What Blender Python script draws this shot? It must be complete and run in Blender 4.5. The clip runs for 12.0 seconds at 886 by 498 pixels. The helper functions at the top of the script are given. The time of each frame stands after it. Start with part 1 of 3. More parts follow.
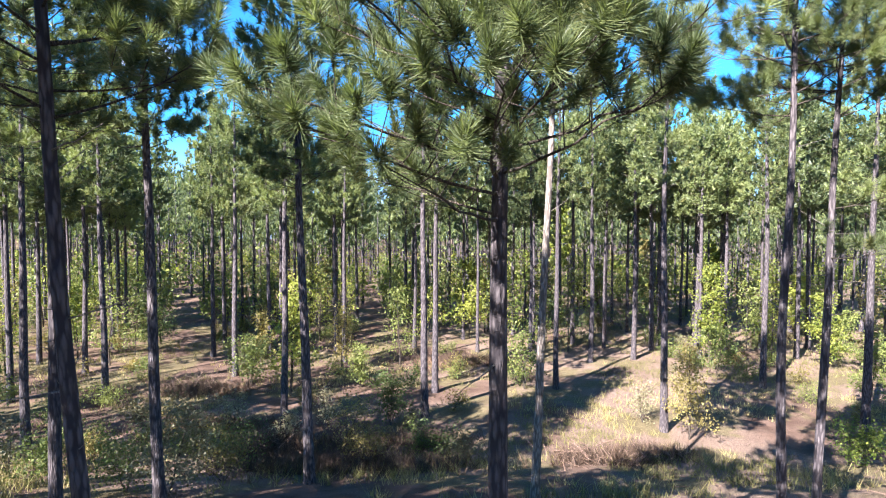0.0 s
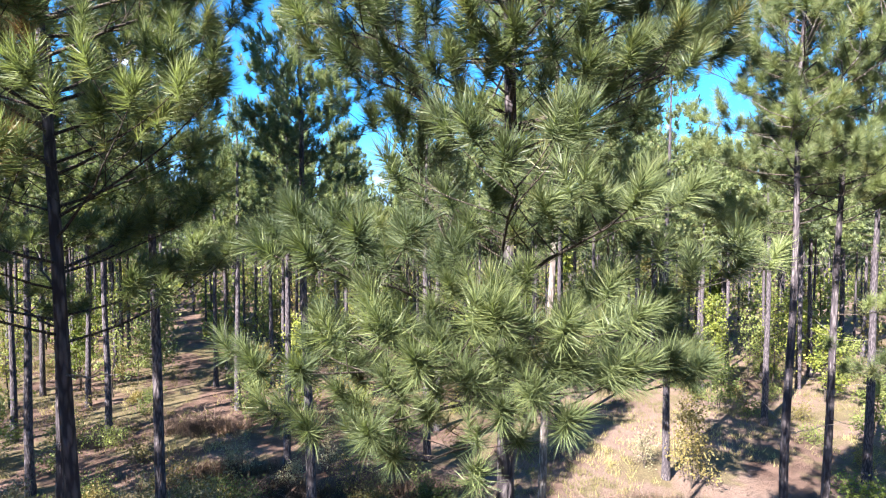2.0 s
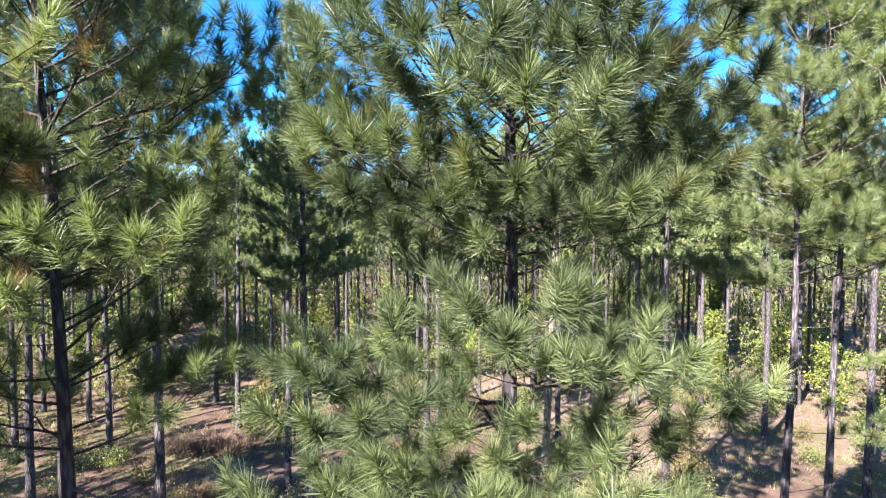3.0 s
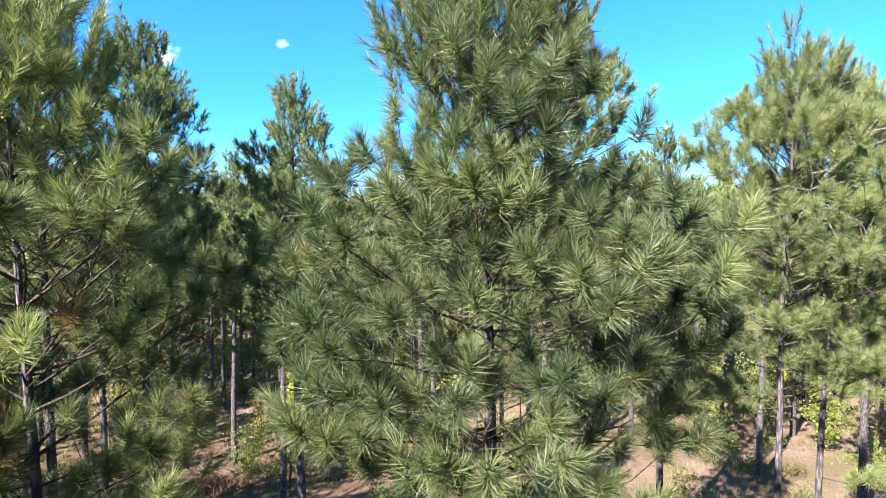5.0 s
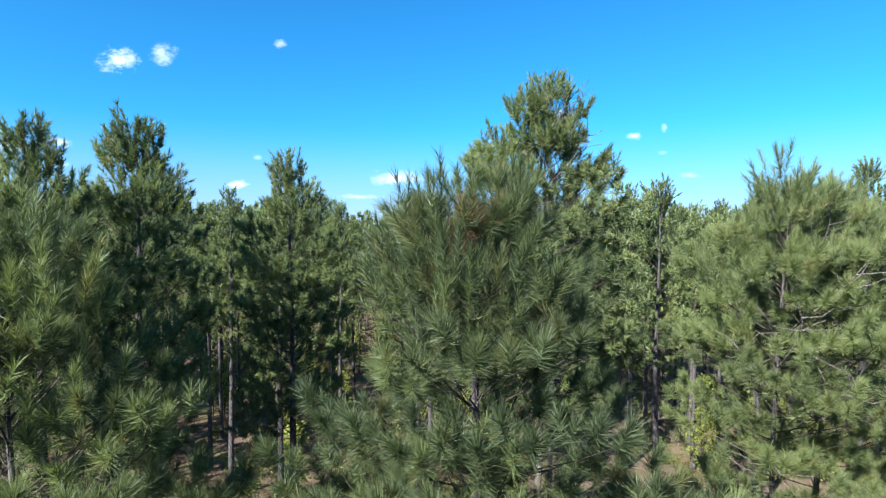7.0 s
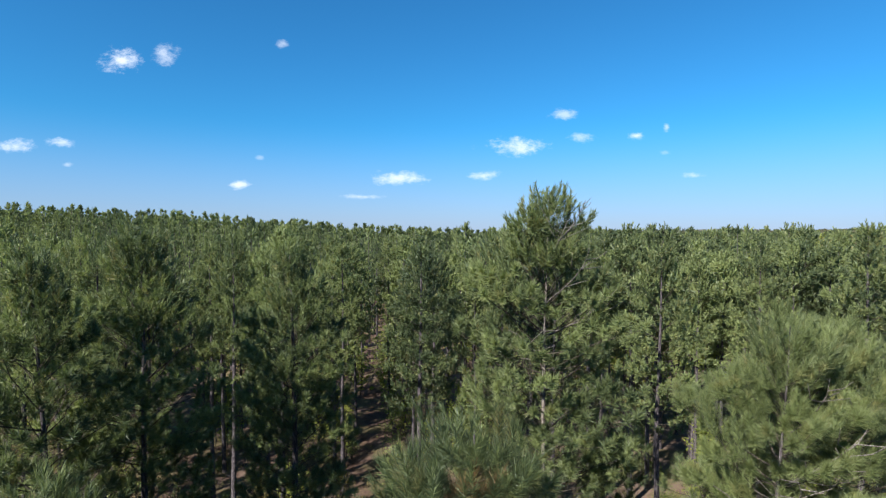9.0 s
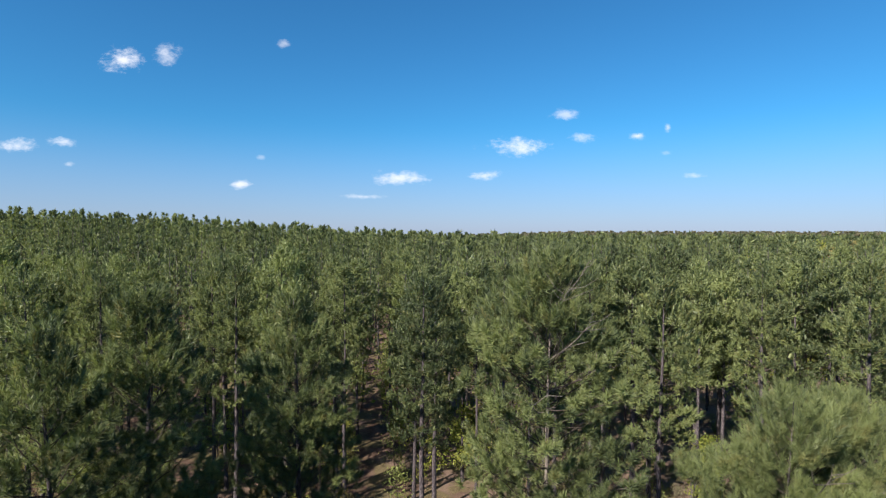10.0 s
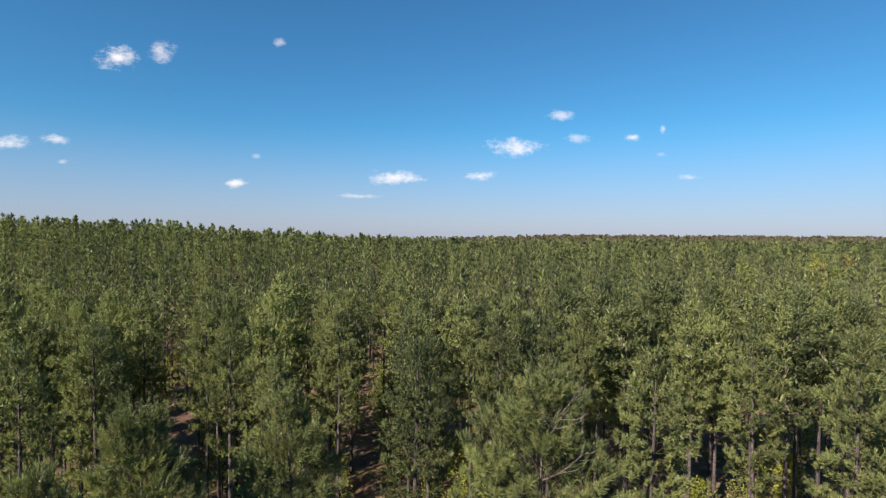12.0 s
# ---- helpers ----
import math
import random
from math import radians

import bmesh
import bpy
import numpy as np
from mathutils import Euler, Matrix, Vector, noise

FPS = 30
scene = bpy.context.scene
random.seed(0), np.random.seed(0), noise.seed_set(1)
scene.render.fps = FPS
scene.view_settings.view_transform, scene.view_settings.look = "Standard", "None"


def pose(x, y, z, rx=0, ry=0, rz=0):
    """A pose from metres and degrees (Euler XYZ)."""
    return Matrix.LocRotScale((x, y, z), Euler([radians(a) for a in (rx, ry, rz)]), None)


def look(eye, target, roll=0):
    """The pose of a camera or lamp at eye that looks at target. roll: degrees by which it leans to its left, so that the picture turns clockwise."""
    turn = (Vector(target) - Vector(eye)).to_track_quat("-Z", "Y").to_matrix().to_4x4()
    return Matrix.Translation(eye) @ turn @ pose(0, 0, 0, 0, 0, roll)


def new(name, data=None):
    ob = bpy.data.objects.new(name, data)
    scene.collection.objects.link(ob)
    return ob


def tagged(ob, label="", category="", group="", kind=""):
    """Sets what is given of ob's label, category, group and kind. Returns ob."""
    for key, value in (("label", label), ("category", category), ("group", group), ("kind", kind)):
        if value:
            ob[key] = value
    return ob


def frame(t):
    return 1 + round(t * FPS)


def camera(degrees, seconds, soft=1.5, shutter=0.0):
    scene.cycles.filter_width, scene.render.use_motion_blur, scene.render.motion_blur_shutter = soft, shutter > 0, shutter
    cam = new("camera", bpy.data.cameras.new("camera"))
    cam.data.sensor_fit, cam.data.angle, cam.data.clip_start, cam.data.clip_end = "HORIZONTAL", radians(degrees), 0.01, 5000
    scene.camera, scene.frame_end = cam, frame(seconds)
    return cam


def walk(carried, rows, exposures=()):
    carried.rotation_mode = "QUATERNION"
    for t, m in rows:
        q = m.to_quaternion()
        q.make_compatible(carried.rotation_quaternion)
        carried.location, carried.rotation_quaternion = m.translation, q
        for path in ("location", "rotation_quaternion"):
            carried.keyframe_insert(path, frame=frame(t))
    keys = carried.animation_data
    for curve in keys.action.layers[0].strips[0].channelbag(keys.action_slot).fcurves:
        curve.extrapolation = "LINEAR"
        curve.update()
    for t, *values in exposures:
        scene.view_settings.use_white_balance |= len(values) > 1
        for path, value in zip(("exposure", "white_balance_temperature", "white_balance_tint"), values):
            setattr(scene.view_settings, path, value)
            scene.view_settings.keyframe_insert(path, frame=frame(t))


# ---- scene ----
cam = camera(80.0, 12.0, soft=1.1)
# time, x, y, z, turn to the left, lean: a drone that climbs straight up out of a pine stand
ROWS = [
    (0.0, 0.00, 0.00, 8.20, 0.0, 0.0),
    (0.5, -0.02, 0.00, 8.67, 0.0, 0.0),
    (1.0, -0.04, 0.00, 9.15, 0.05, 0.0),
    (1.5, -0.06, 0.00, 9.64, 0.1, 0.0),
    (2.0, -0.065, 0.00, 10.14, 0.1, 0.0),
    (2.5, -0.07, 0.00, 10.64, 0.1, 0.0),
    (3.0, -0.08, 0.00, 11.14, 0.1, 0.0),
    (4.0, 0.02, 0.00, 12.16, 0.05, 0.0),
    (5.0, 0.11, 0.00, 13.18, 0.0, 0.0),
    (5.5, 0.15, 0.00, 13.69, 0.0, 0.0),
    (6.0, 0.18, 0.00, 14.20, -0.1, 0.0),
    (6.5, 0.18, 0.00, 14.72, -0.2, 0.0),
    (7.0, 0.17, 0.00, 15.27, -0.2, 0.0),
    (8.0, 0.17, 0.00, 16.50, -0.1, 0.0),
    (9.0, 0.17, 0.00, 17.80, 0.0, 0.0),
    (9.5, 0.14, 0.00, 18.47, 0.1, -0.05),
    (10.0, 0.10, 0.00, 19.09, 0.1, -0.1),
    (10.5, 0.05, 0.00, 19.70, 0.0, -0.15),
    (11.0, 0.02, 0.00, 20.36, -0.05, -0.2),
    (11.5, 0.05, 0.00, 21.08, -0.15, -0.3),
    (12.0, 0.13, 0.00, 21.86, -0.4, -0.4),
]
EXPOSURES = [(0.0, 2.88, 6050, 13), (1.5, 2.88, 6100, 14), (3.0, 2.92, 6050, 12), (5.0, 2.66, 6300, 10), (6.5, 2.12, 5900, 3),
             (7.2, 1.78, 5850, 2), (9.0, 1.30, 6200, 6), (10.5, 1.19, 6850, 11), (12.0, 1.18, 7400, 13)]
walk(cam, [(t, pose(x, y, z, 88, lean, turn)) for t, x, y, z, turn, lean in ROWS], EXPOSURES)

# ---------------------------------------------------------------- sky and sun
SUN_TURN, SUN_UP = 222.0, 38.0
TO_SUN = Vector((math.sin(radians(SUN_TURN)) * math.cos(radians(SUN_UP)),
                 math.cos(radians(SUN_TURN)) * math.cos(radians(SUN_UP)), math.sin(radians(SUN_UP))))


class Nodes:
    """A small hand for node trees."""

    def __init__(self, tree):
        self.tree = tree
        tree.nodes.clear()

    def add(self, kind, sockets=None, **settings):
        node = self.tree.nodes.new(kind)
        for key, value in settings.items():
            setattr(node, key, value)
        for key, value in (sockets or {}).items():
            if isinstance(value, bpy.types.NodeSocket):
                self.tree.links.new(value, node.inputs[key])
            else:
                node.inputs[key].default_value = value
        return node

    def math(self, operation, a, b=0.0, c=0.0):
        return self.add("ShaderNodeMath", {0: a, 1: b, 2: c}, operation=operation).outputs[0]

    def mix(self, factor, a, b, blend="MIX"):
        return self.add("ShaderNodeMix", {0: factor, 6: a, 7: b}, data_type="RGBA", blend_type=blend).outputs[2]

    def ramp(self, value, lo, hi, out_lo=0.0, out_hi=1.0):
        return self.add("ShaderNodeMapRange", {0: value, 1: lo, 2: hi, 3: out_lo, 4: out_hi},
                        interpolation_type="SMOOTHSTEP").outputs[0]

    def noise(self, vector, scale, detail=4.0, rough=0.55):
        return self.add("ShaderNodeTexNoise", {"Vector": vector, "Scale": scale, "Detail": detail, "Roughness": rough}).outputs[0]


def rgba(r, g, b):
    return (r, g, b, 1.0)


# small fair-weather clouds: across and up per metre ahead, half width, half height, density
CLOUDS = [
    (-0.602, 0.318, 0.040, 0.026, 1.0), (-0.522, 0.329, 0.030, 0.022, 0.65), (-0.298, 0.350, 0.015, 0.010, 0.5),
    (-0.805, 0.160, 0.045, 0.014, 0.8), (-0.720, 0.165, 0.032, 0.011, 0.7), (-0.708, 0.124, 0.014, 0.006, 0.4),
    (-0.386, 0.087, 0.026, 0.010, 0.9), (-0.085, 0.099, 0.058, 0.014, 0.9), (-0.150, 0.064, 0.042, 0.006, 0.6),
    (0.078, 0.103, 0.032, 0.012, 0.8), (0.140, 0.158, 0.062, 0.018, 0.95), (0.228, 0.217, 0.030, 0.012, 0.6),
    (0.262, 0.174, 0.026, 0.010, 0.6), (0.362, 0.177, 0.018, 0.010, 0.9), (0.421, 0.194, 0.008, 0.008, 0.6),
    (0.474, 0.104, 0.024, 0.007, 0.5), (-0.345, 0.137, 0.010, 0.005, 0.3), (0.42, 0.147, 0.012, 0.006, 0.3),
]


def build_sky():
    world = bpy.data.worlds.new("sky")
    scene.world = world
    world.use_nodes = True
    n = Nodes(world.node_tree)
    sky = n.add("ShaderNodeTexSky", sky_type="NISHITA", sun_disc=False, sun_elevation=radians(SUN_UP),
                sun_rotation=radians(SUN_TURN), altitude=100.0, air_density=1.0, dust_density=0.2, ozone_density=3.0).outputs[0]
    way = n.add("ShaderNodeTexCoord").outputs["Generated"]
    part_of = n.add("ShaderNodeSeparateXYZ", {0: way})
    clear = n.mix(n.ramp(part_of.outputs[2], -0.04, 0.20), rgba(0.50, 0.62, 1.12), rgba(0.28, 0.87, 1.22))
    sky = n.mix(1.0, sky, clear, "MULTIPLY")
    sky = n.mix(n.ramp(part_of.outputs[2], 0.20, 0.0, 0.0, 0.45), sky, rgba(4.0, 4.9, 6.5))
    ahead = n.math("MAXIMUM", part_of.outputs[1], 0.02)
    u, v = n.math("DIVIDE", part_of.outputs[0], ahead), n.math("DIVIDE", part_of.outputs[2], ahead)
    flat = n.add("ShaderNodeCombineXYZ", {0: u, 1: n.math("MULTIPLY", v, 1.6), 2: 0.0}).outputs[0]
    ragged = n.math("SUBTRACT", n.noise(flat, 30.0, 8.0, 0.66), 0.5)
    total = None
    for cu, cv, half_w, half_h, dense in [(a, b, c * 0.9, d * 0.9, e * 0.78) for a, b, c, d, e in CLOUDS]:
        dx = n.math("DIVIDE", n.math("SUBTRACT", u, cu), half_w)
        dy = n.math("DIVIDE", n.math("SUBTRACT", v, cv), half_h)
        r = n.math("SQRT", n.math("ADD", n.math("MULTIPLY", dx, dx), n.math("MULTIPLY", dy, dy)))
        r = n.math("ADD", r, n.math("MULTIPLY", ragged, 3.0))
        mask = n.ramp(r, 1.15, -0.15, 0.0, dense)
        total = mask if total is None else n.math("MAXIMUM", total, mask)
    colour = n.mix(total, sky, rgba(10.5, 10.5, 11.2))
    back = n.add("ShaderNodeBackground", {0: colour, 1: 0.05})
    n.tree.links.new(back.outputs[0], n.add("ShaderNodeOutputWorld").inputs[0])


build_sky()
sun = new("sun", bpy.data.lights.new("sun", "SUN"))
sun.data.energy, sun.data.angle, sun.data.color = 5.0, radians(0.53), (1.0, 0.93, 0.82)
sun.matrix_world = look(TO_SUN * 100, (0, 0, 0))

# ---------------------------------------------------------------- materials


def material(name):
    mat = bpy.data.materials.new(name)
    mat.use_nodes = True
    return mat, Nodes(mat.node_tree)


def finish(n, shader):
    n.tree.links.new(shader, n.add("ShaderNodeOutputMaterial").inputs[0])


def leafy(name, dark, light, through_share=0.35, rough=0.5, spread=0.5, patch=0.6, dry=0.0):
    """Needles and leaves: colour by tree, by clump and by single leaf; some light passes through."""
    mat, n = material(name)
    by_tree = n.add("ShaderNodeObjectInfo").outputs["Random"]
    by_leaf = n.add("ShaderNodeNewGeometry").outputs["Random Per Island"]
    where = n.add("ShaderNodeTexCoord").outputs["Object"]
    clump = n.noise(where, patch * 2.2, 3.0)
    f = n.math("ADD", n.math("MULTIPLY", by_leaf, spread), n.math("MULTIPLY", clump, 1.0 - spread))
    f = n.math("ADD", f, n.math("MULTIPLY", n.math("SUBTRACT", by_tree, 0.5), 0.4))
    place = n.add("ShaderNodeNewGeometry").outputs["Position"]
    cell = n.add("ShaderNodeTexVoronoi", {"Vector": place, "Scale": 0.27, "Randomness": 1.0}, voronoi_dimensions="2D").outputs["Color"]
    f = n.math("ADD", f, n.math("MULTIPLY", n.math("SUBTRACT", n.add("ShaderNodeSeparateColor", {0: cell}).outputs[0], 0.5), 0.65))
    colour = n.mix(n.ramp(f, 0.1, 0.9), rgba(*dark), rgba(*light))
    if dry:
        old = n.math("MULTIPLY", n.ramp(n.noise(where, 1.7, 2.0), 0.60, 0.72), n.ramp(by_leaf, 0.35, 0.6))
        colour = n.mix(n.math("MULTIPLY", old, dry), colour, rgba(0.30, 0.19, 0.075))
    body = n.add("ShaderNodeBsdfPrincipled", {"Base Color": colour, "Roughness": rough, "Specular IOR Level": 0.35})
    glow = n.add("ShaderNodeBsdfTranslucent", {0: n.mix(1.0, colour, rgba(1.12, 1.2, 0.68), "MULTIPLY")})
    finish(n, n.add("ShaderNodeMixShader", {0: through_share, 1: body.outputs[0], 2: glow.outputs[0]}).outputs[0])
    return mat


def bark(name, dark, light, plates=1.0):
    mat, n = material(name)
    where = n.add("ShaderNodeTexCoord").outputs["Object"]
    long_way = n.add("ShaderNodeMapping", {0: where, 3: (14.0 * plates, 14.0 * plates, 3.2 * plates)}).outputs[0]
    wander = n.noise(long_way, 1.2, 5.0, 0.65)
    bent = n.add("ShaderNodeMix", {0: 0.35, 4: long_way, 5: n.add("ShaderNodeTexNoise", {"Vector": long_way, "Scale": 1.6, "Detail": 3.0}).outputs["Color"]}, data_type="VECTOR").outputs[1]
    crack = n.add("ShaderNodeTexVoronoi", {"Vector": bent, "Scale": 2.6, "Randomness": 1.0}, feature="F1").outputs["Distance"]
    plate = n.ramp(n.math("ADD", crack, n.math("MULTIPLY", wander, 0.5)), 0.95, 0.45)
    f = n.math("MULTIPLY", plate, n.ramp(wander, 0.25, 0.75, 0.45, 1.0))
    tone = n.add("ShaderNodeObjectInfo").outputs["Random"]
    f = n.math("MULTIPLY", f, n.math("ADD", 0.7, n.math("MULTIPLY", tone, 0.5)))
    colour = n.mix(f, rgba(*dark), rgba(*light))
    relief = n.add("ShaderNodeBump", {"Height": plate, "Strength": 0.8, "Distance": 0.02}).outputs[0]
    finish(n, n.add("ShaderNodeBsdfPrincipled", {"Base Color": colour, "Roughness": 0.92, "Normal": relief, "Specular IOR Level": 0.2}).outputs[0])
    return mat


def soil():
    mat, n = material("pine straw and sand")
    where = n.add("ShaderNodeTexCoord").outputs["Object"]
    broad, mid, fine = n.noise(where, 0.16, 4.0), n.noise(where, 1.1, 5.0, 0.6), n.noise(where, 14.0, 5.0, 0.7)
    straw = n.mix(n.ramp(mid, 0.3, 0.7), rgba(0.062, 0.038, 0.030), rgba(0.145, 0.094, 0.074))
    sand = n.mix(n.ramp(fine, 0.3, 0.7), rgba(0.145, 0.100, 0.080), rgba(0.235, 0.170, 0.137))
    grass = n.mix(n.ramp(fine, 0.3, 0.7), rgba(0.075, 0.068, 0.032), rgba(0.185, 0.155, 0.080))
    side = n.ramp(n.add("ShaderNodeSeparateXYZ", {0: where}).outputs[0], -5.0, 7.0, -0.10, 0.06)
    colour = n.mix(n.ramp(n.math("ADD", broad, side), 0.40, 0.56), straw, sand)
    colour = n.mix(n.ramp(n.noise(where, 0.33, 4.0, 0.6), 0.47, 0.58, 0.0, 0.85), colour, grass)
    needles = n.add("ShaderNodeMapping", {0: where, 3: (60.0, 17.0, 30.0), 2: (0, 0, 0.6)}).outputs[0]
    speck = n.noise(needles, 1.0, 3.0, 0.8)
    colour = n.mix(n.ramp(speck, 0.35, 0.7, 0.0, 0.55), colour, rgba(0.10, 0.06, 0.045))
    relief = n.add("ShaderNodeBump", {"Height": n.math("ADD", mid, n.math("MULTIPLY", fine, 0.6)), "Strength": 1.0, "Distance": 0.12}).outputs[0]
    finish(n, n.add("ShaderNodeBsdfPrincipled", {"Base Color": colour, "Roughness": 0.95, "Normal": relief, "Specular IOR Level": 0.1}).outputs[0])
    return mat


NEEDLE = leafy("pine needles", (0.060, 0.080, 0.040), (0.214, 0.246, 0.098), 0.36, 0.45, dry=0.3)
NEEDLE_DRY = leafy("dry needles", (0.14, 0.085, 0.04), (0.28, 0.18, 0.085))
LEAF_YELLOW = leafy("yellow-green leaves", (0.085, 0.115, 0.022), (0.275, 0.285, 0.06), 0.42)
LEAF_GREEN = leafy("dull green leaves", (0.065, 0.09, 0.025), (0.21, 0.23, 0.07), 0.4)
LEAF_PALE = leafy("pale mottled leaves", (0.08, 0.08, 0.04), (0.27, 0.235, 0.15), 0.3)
LEAF_RUST = leafy("orange-brown leaves", (0.12, 0.10, 0.035), (0.29, 0.23, 0.085), 0.4)
LEAF_RIDGE = leafy("grey-brown woods", (0.06, 0.07, 0.04), (0.15, 0.135, 0.085), 0.3)
BRUSH = leafy("withered brown brush", (0.055, 0.036, 0.028), (0.20, 0.125, 0.085), 0.2, 0.8)
GRASS = leafy("dry grass", (0.13, 0.12, 0.045), (0.42, 0.34, 0.16), 0.3, 0.7)
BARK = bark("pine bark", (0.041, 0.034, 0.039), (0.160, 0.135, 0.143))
# one pine's paler bark, lightened further: sunlight on the trunk is in the colour
BARK_PALE_SUNLIT = bark("pale pine bark with sunlight", (0.11, 0.09, 0.082), (0.37, 0.315, 0.285))
TWIG = bark("twig bark", (0.04, 0.032, 0.028), (0.16, 0.125, 0.10), 3.0)
DEAD = bark("dead grey wood", (0.12, 0.10, 0.09), (0.36, 0.32, 0.29), 3.0)
SLASH = bark("weathered slash", (0.10, 0.065, 0.05), (0.30, 0.20, 0.16), 2.0)
SOIL = soil()

# ---------------------------------------------------------------- mesh helpers


def tri_mesh(name, verts, faces, mat, smooth=False):
    verts, faces = np.asarray(verts, np.float32).reshape(-1, 3), np.asarray(faces, np.int32).reshape(-1, 3)
    me = bpy.data.meshes.new(name)
    me.vertices.add(len(verts))
    me.vertices.foreach_set("co", verts.ravel())
    me.loops.add(faces.size)
    me.loops.foreach_set("vertex_index", faces.ravel())
    me.polygons.add(len(faces))
    me.polygons.foreach_set("loop_start", np.arange(0, faces.size, 3, dtype=np.int32))
    me.polygons.foreach_set("use_smooth", np.full(len(faces), smooth))
    me.update(calc_edges=True)
    me.materials.append(mat)
    return me


def join(pieces):
    """Several (verts, faces) as one."""
    vs, fs, start = [], [], 0
    for v, f in pieces:
        if len(v):
            vs.append(v), fs.append(np.asarray(f) + start)
            start += len(v)
    if not vs:
        return np.zeros((0, 3)), np.zeros((0, 3), int)
    return np.concatenate(vs), np.concatenate(fs)


def moved(geo, m):
    a = np.array(m)
    return geo[0] @ a[:3, :3].T + a[:3, 3], geo[1]


def tube(points, radii, sides=6):
    """A round, tapered stick along points."""
    p, r = np.asarray(points, float), np.asarray(radii, float)
    along = np.gradient(p, axis=0)
    along /= np.linalg.norm(along, axis=1)[:, None] + 1e-9
    helper = np.array((0.31, 0.95, 0.05)) if abs(along[0][2]) > 0.7 else np.array((0.02, 0.05, 1.0))
    a = np.cross(along, helper)
    a /= np.linalg.norm(a, axis=1)[:, None] + 1e-9
    b = np.cross(along, a)
    turn = np.arange(sides) * 2 * math.pi / sides
    ring = a[:, None] * np.cos(turn)[None, :, None] + b[:, None] * np.sin(turn)[None, :, None]
    v = (p[:, None] + ring * r[:, None, None]).reshape(-1, 3)
    i, j = np.meshgrid(np.arange(len(p) - 1), np.arange(sides), indexing="ij")
    q = i * sides + j
    w = i * sides + (j + 1) % sides
    f = np.concatenate([np.stack([q, w, w + sides], -1).reshape(-1, 3), np.stack([q, w + sides, q + sides], -1).reshape(-1, 3)])
    tip = len(v)
    v = np.concatenate([v, p[-1:] + along[-1:] * r[-1]])
    last = (len(p) - 1) * sides
    cap = np.stack([last + np.arange(sides), last + (np.arange(sides) + 1) % sides, np.full(sides, tip)], -1)
    return v, np.concatenate([f, cap])


def blades(base, way, length, width, rng, face=None):
    """Slim triangles from base along way, each turned at random about its length."""
    side = np.cross(way, rng.normal(size=way.shape) if face is None else face + rng.normal(0, 0.3, way.shape))
    side /= np.linalg.norm(side, axis=1)[:, None] + 1e-9
    half = side * (np.asarray(width) / 2).reshape(-1, 1)
    v = np.stack([base - half, base + half, base + way * np.asarray(length).reshape(-1, 1)], 1).reshape(-1, 3)
    return v, np.arange(len(v)).reshape(-1, 3)


def unit(v):
    return v / (np.linalg.norm(v, axis=-1, keepdims=True) + 1e-9)


# needle detail: blades a shoot, their width, their length, share of shoots, length of the shoot
FINE, CLOSE = (130, 0.0058, 0.180, 1.0, 0.20), (48, 0.0160, 0.185, 1.0, 0.20)
MIDDLE, ROUGH = (18, 0.037, 0.19, 1.0, 0.22), (8, 0.072, 0.24, 0.9, 0.24)


def shoots(bases, ways, detail, rng, upright=False):
    """Bottle-brush shoots: needles all round a short length of twig, swept towards its tip."""
    count, width, length, _, shoot = detail
    if upright:
        count = int(count * 1.05)
    b, w = np.repeat(bases, count, 0), np.repeat(unit(ways), count, 0)
    out = unit(np.cross(w, rng.normal(size=w.shape)))
    t = rng.random(len(b))
    if upright:
        shoot, length, width = shoot * 2.2, length * 0.82, width * 1.1
    lean = np.radians((54 - 32 * t if upright else 86 - 68 * t) + rng.normal(0, 9, len(b)))[:, None]
    way = unit(w * np.cos(lean) + out * np.sin(lean) + np.array((0, 0, -0.10)))
    size = length * rng.uniform(0.7, 1.1, len(b))
    return blades(b + w * (t[:, None] * shoot - 0.05), way, size, width * rng.uniform(0.8, 1.2, len(b)), rng, out if count < 40 else None)


